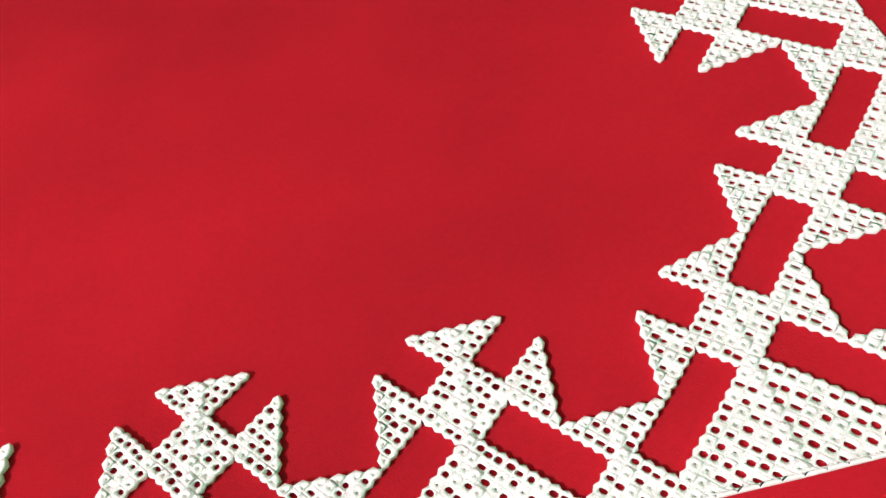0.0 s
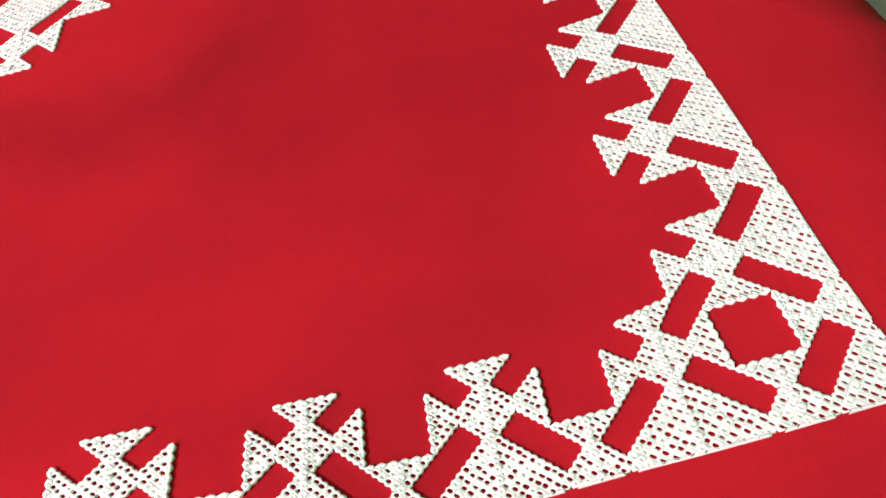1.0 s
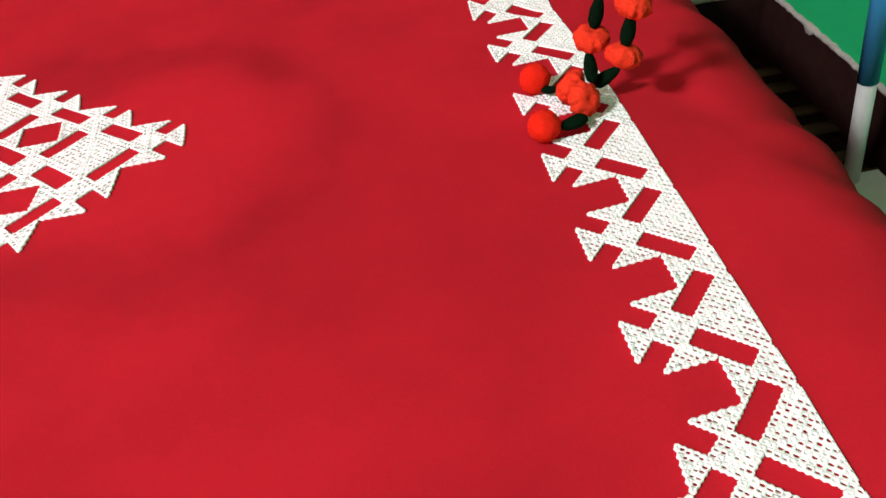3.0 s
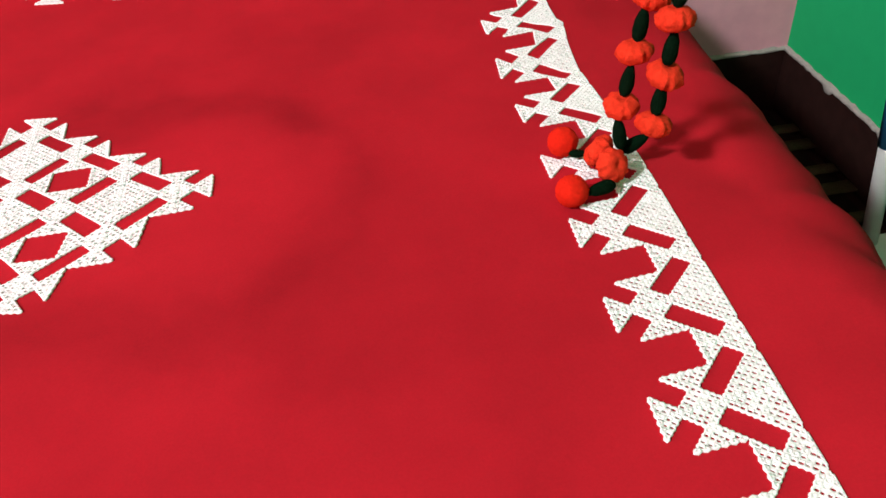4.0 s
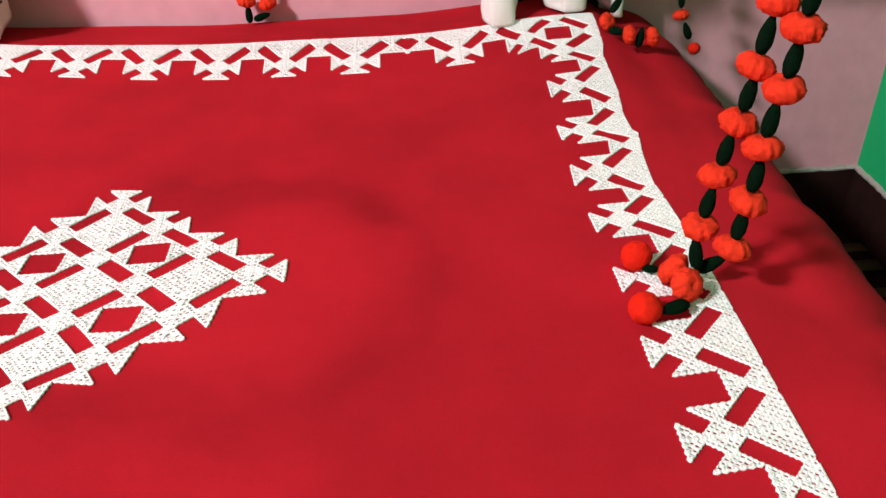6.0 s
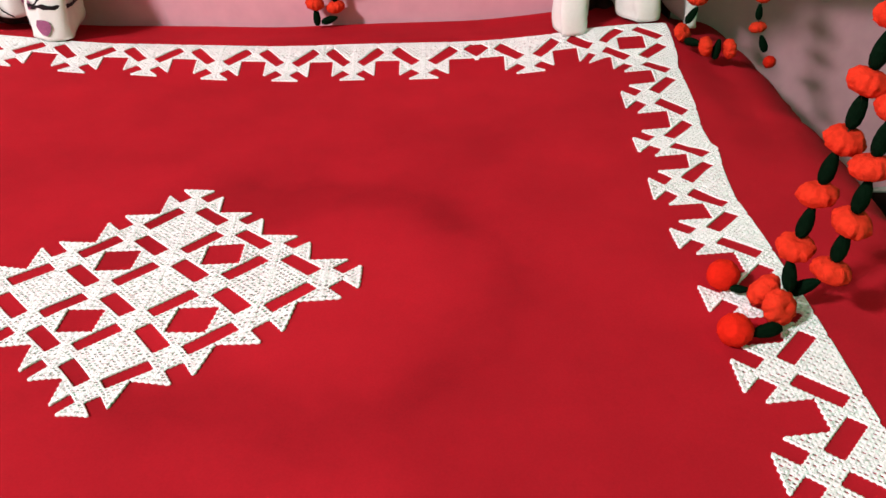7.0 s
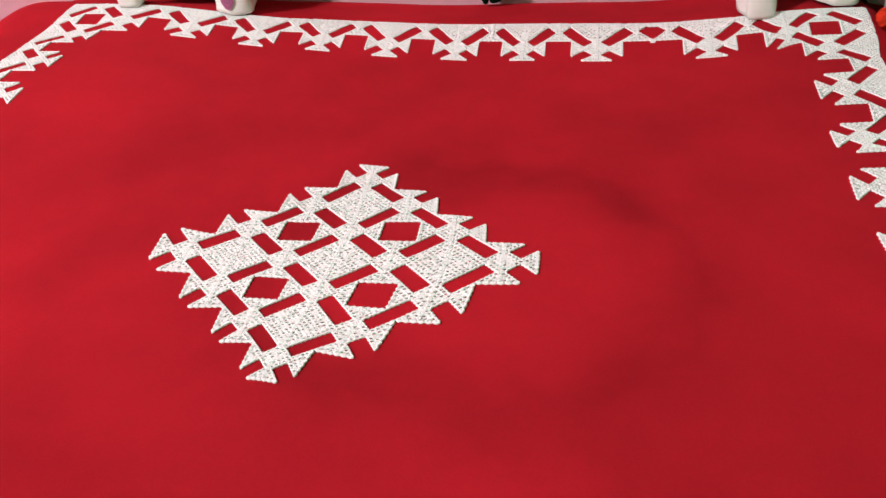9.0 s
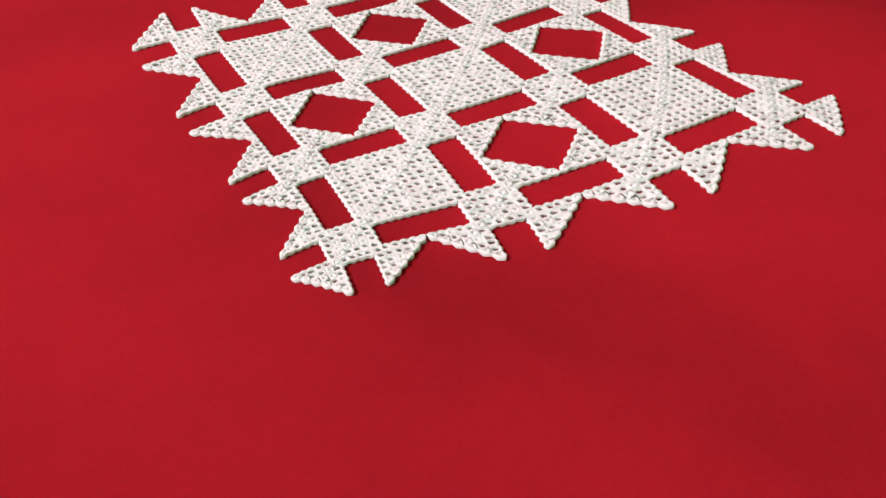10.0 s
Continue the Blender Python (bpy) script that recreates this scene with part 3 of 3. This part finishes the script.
def curtain(plan, label, hem_drop, west, east, shade_spread=0.0):
    holder = tagged(new("curtain"), label, "curtain", "printed curtains")
    row = spline(plan, 6)
    length = [0.0]
    for a, b in zip(row, row[1:]):
        length.append(length[-1] + (b - a).length)

    def at(s, z):
        k = min(max(int(np.searchsorted(length, s)) - 1, 0), len(row) - 2)
        f = (s - length[k]) / max(1e-9, length[k + 1] - length[k])
        p = row[k].lerp(row[k + 1], min(1, max(0, f)))
        d = (row[k + 1] - row[k]).normalized()
        return p, Vector((d.y, -d.x))

    levels = [0.0, 0.006, 0.012, 0.02, 0.03, 0.045, 0.06, 0.08, 0.1, 0.15, 0.25, 0.45, 0.8, 1.2, 1.55]
    verts, faces = [], []
    for z in levels:
        for k, p in enumerate(row):
            base = 0.003 + top(p.x, min(p.y, 0.65)) + hem_drop * (p.y - 0.59)
            crumple = 0.0035 * noise.noise((p.x * 40, p.y * 40, z * 30)) * smooth(z / 0.01)
            # unseen flare higher up, east and forward, added to shade the wall
            wide = shade_spread * smooth((z - 0.07) / 0.22)
            verts.append((p.x + (p.x - row[0].x) * wide + 0.004 * math.sin(z * 14 + k * 0.5) + crumple, hang(p.y, z) - 0.11 * wide + crumple, base + z))
    n = len(row)
    for j in range(len(levels) - 1):
        for k in range(n - 1):
            faces.append((j * n + k, j * n + k + 1, (j + 1) * n + k + 1, (j + 1) * n + k))
    ob = from_arrays("cloth", verts, faces, CURTAIN, holder)
    solid = ob.modifiers.new("thickness", "SOLIDIFY")
    solid.thickness, solid.offset = 0.0022, 0.0

    # added dark sheet behind the folds, standing in for their shade and brown print
    bm, prev = bmesh.new(), None
    for k in range(41):
        x = west + (east - west) * k / 40
        y = 0.742 + 0.006 * math.sin(k * 0.9)
        low = top(x, 0.65) + 0.012
        pair = [bm.verts.new((x, y, low - 0.03)), bm.verts.new((x, y + 0.004, low + 1.5))]
        if prev:
            bm.faces.new((prev[0], pair[0], pair[1], prev[1]))
        prev = pair
    back = part("fold_shade", bm, FOLDSHADE, holder, "dark brown sheet for the shade and brown print between folds")
    back.modifiers.new("thickness", "SOLIDIFY").thickness = 0.002

    def ribbon(name, pts, width, mat):
        """A printed stroke on the front of the cloth. pts: (share of the width, height over the hem)."""
        bm, prev, fine = bmesh.new(), None, []
        for (s0, z0), (s1, z1) in zip(pts, pts[1:]):
            fine += [(s0 + (s1 - s0) * t / 6, z0 + (z1 - z0) * t / 6) for t in range(6)]
        fine.append(pts[-1])
        for q, (s, z) in enumerate(fine):
            p, nrm = at(s * length[-1], z)
            base = 0.003 + top(p.x, min(p.y, 0.65)) + hem_drop * (p.y - 0.59) + z
            wd = width * (1 - 0.6 * q / len(fine)) * (1 + 0.3 * math.sin(q * 2.3))
            o = p + nrm * 0.0034
            pair = [bm.verts.new((o.x, hang(o.y, z), base - wd)), bm.verts.new((o.x, hang(o.y, z), base + wd))]
            if prev:
                bm.faces.new((prev[0], pair[0], pair[1], prev[1]))
            prev = pair
        part(name, bm, mat, holder)

    def petal(s, z, ru, rz):
        bm = bmesh.new()
        ring = []
        for q in range(10):
            a = q * math.tau / 10
            p, nrm = at(s * length[-1] + ru * math.cos(a), z)
            zz = z + rz * math.sin(a) * (1 + 0.2 * math.sin(3 * a))
            base = 0.003 + top(p.x, min(p.y, 0.65)) + hem_drop * (p.y - 0.59) + zz
            o = p + nrm * 0.0030
            ring.append(bm.verts.new((o.x, hang(o.y, zz), base)))
        bm.faces.new(ring)
        part("printed_petal", bm, PETAL, holder)

    return holder, ribbon, petal


LEFT = [(-0.515, 0.735), (-0.527, 0.68), (-0.530, 0.63), (-0.524, 0.600), (-0.508, 0.590), (-0.492, 0.598), (-0.486, 0.63), (-0.488, 0.69), (-0.480, 0.735), (-0.465, 0.72), (-0.45, 0.69), (-0.432, 0.68), (-0.408, 0.69),
        (-0.392, 0.73), (-0.380, 0.71), (-0.372, 0.66), (-0.363, 0.62), (-0.353, 0.603), (-0.334, 0.597), (-0.315, 0.604), (-0.307, 0.63), (-0.318, 0.68), (-0.33, 0.735)]
RIGHT = [(0.468, 0.72), (0.456, 0.66), (0.450, 0.61), (0.456, 0.592), (0.4735, 0.584), (0.491, 0.592), (0.498, 0.62), (0.508, 0.69), (0.525, 0.725), (0.549, 0.70), (0.555, 0.64), (0.564, 0.615), (0.584, 0.606), (0.604, 0.613),
         (0.613, 0.66), (0.626, 0.725), (0.646, 0.72), (0.658, 0.68), (0.666, 0.664), (0.676, 0.662), (0.683, 0.68), (0.683, 0.73)]
holder, ribbon, petal = curtain(LEFT, "white curtain printed with dark branches and magenta blossoms", 0.1, -0.62, -0.38)
ribbon("printed_branch", [(0.74, 0.046), (0.80, 0.051), (0.85, 0.046), (0.89, 0.044), (0.94, 0.034)], 0.0042, BRANCH)
ribbon("printed_branch", [(0.885, 0.044), (0.895, 0.060), (0.915, 0.085)], 0.003, BRANCH)
ribbon("printed_branch", [(0.90, 0.063), (0.95, 0.063)], 0.0018, BRANCH)
ribbon("printed_branch", [(0.14, 0.040), (0.19, 0.046), (0.24, 0.036), (0.30, 0.040), (0.36, 0.024)], 0.003, BRANCH)
ribbon("printed_branch", [(0.45, 0.06), (0.48, 0.035), (0.50, 0.012), (0.52, 0.002)], 0.003, BRANCH)
for s, z, a, b in ((0.795, 0.022, 0.011, 0.012), (0.745, 0.034, 0.007, 0.011), (0.765, 0.05, 0.009, 0.007), (0.55, 0.03, 0.010, 0.014), (0.42, 0.04, 0.012, 0.012), (0.29, 0.06, 0.01, 0.01)):
    petal(s, z, a, b)
for pts, w in (([(0.10, 0.05), (0.13, 0.036), (0.17, 0.03), (0.20, 0.014)], 0.003), ([(0.13, 0.036), (0.14, 0.015), (0.16, 0.004)], 0.002), ([(0.36, 0.07), (0.40, 0.058), (0.44, 0.064), (0.47, 0.05)], 0.004),
               ([(0.55, 0.07), (0.58, 0.05), (0.61, 0.022), (0.62, 0.004)], 0.004), ([(0.58, 0.05), (0.55, 0.036), (0.53, 0.03)], 0.002), ([(0.40, 0.058), (0.41, 0.03), (0.43, 0.008)], 0.003), ([(0.78, 0.049), (0.80, 0.066), (0.79, 0.08)], 0.0022)):
    ribbon("printed_branch", pts, w, BRANCH)
for s, z, a, b in ((0.18, 0.02, 0.008, 0.008), (0.20, 0.07, 0.010, 0.008), (0.46, 0.03, 0.010, 0.010), (0.48, 0.05, 0.010, 0.008), (0.57, 0.012, 0.010, 0.009), (0.38, 0.022, 0.009, 0.011), (0.88, 0.064, 0.008, 0.006), (0.62, 0.06, 0.010, 0.010), (0.735, 0.052, 0.010, 0.010), (0.755, 0.072, 0.011, 0.008), (0.33, 0.042, 0.011, 0.010), (0.32, 0.018, 0.009, 0.008), (0.12, 0.020, 0.008, 0.008)):
    petal(s, z, a, b)
# this one flares out of view, to keep lamp light off the wall
holder, ribbon, petal = curtain(RIGHT, "white curtain printed with dark branches beside the bed", 0.1, 0.50, 0.66, 2.1)
ribbon("printed_branch", [(0.40, 0.03), (0.43, 0.045), (0.46, 0.03)], 0.003, BRANCH)
ribbon("printed_branch", [(0.66, 0.01), (0.69, 0.03), (0.72, 0.02), (0.75, 0.04)], 0.004, BRANCH)

# ---- white stand with a blue sleeve, beside the bed ----
stand = tagged(new("stool"), "white tube stool leg with blue sleeve standing on the rug", "stool")


def tube_part(name, a, b, radius, mat):
    bm = bmesh.new()
    bmesh.ops.create_cone(bm, cap_ends=True, segments=24, radius1=radius, radius2=radius, depth=(Vector(b) - Vector(a)).length)
    q = (Vector(b) - Vector(a)).to_track_quat("Z", "Y").to_matrix().to_4x4()
    bm.transform(Matrix.Translation((Vector(a) + Vector(b)) / 2) @ q)
    return part(name, bm, mat, stand)


tube_part("leg", (1.135, 0.262, 0.03), (1.108, 0.262, 0.245), 0.0135, WHITEMETAL)
tube_part("sleeve", (1.109, 0.262, 0.235), (1.06, 0.262, 0.62), 0.0150, BLUE)
box("foot", (1.10, 0.12, 0.013), (1.20, 0.285, 0.045), WHITEMETAL, stand, "", 0.012)
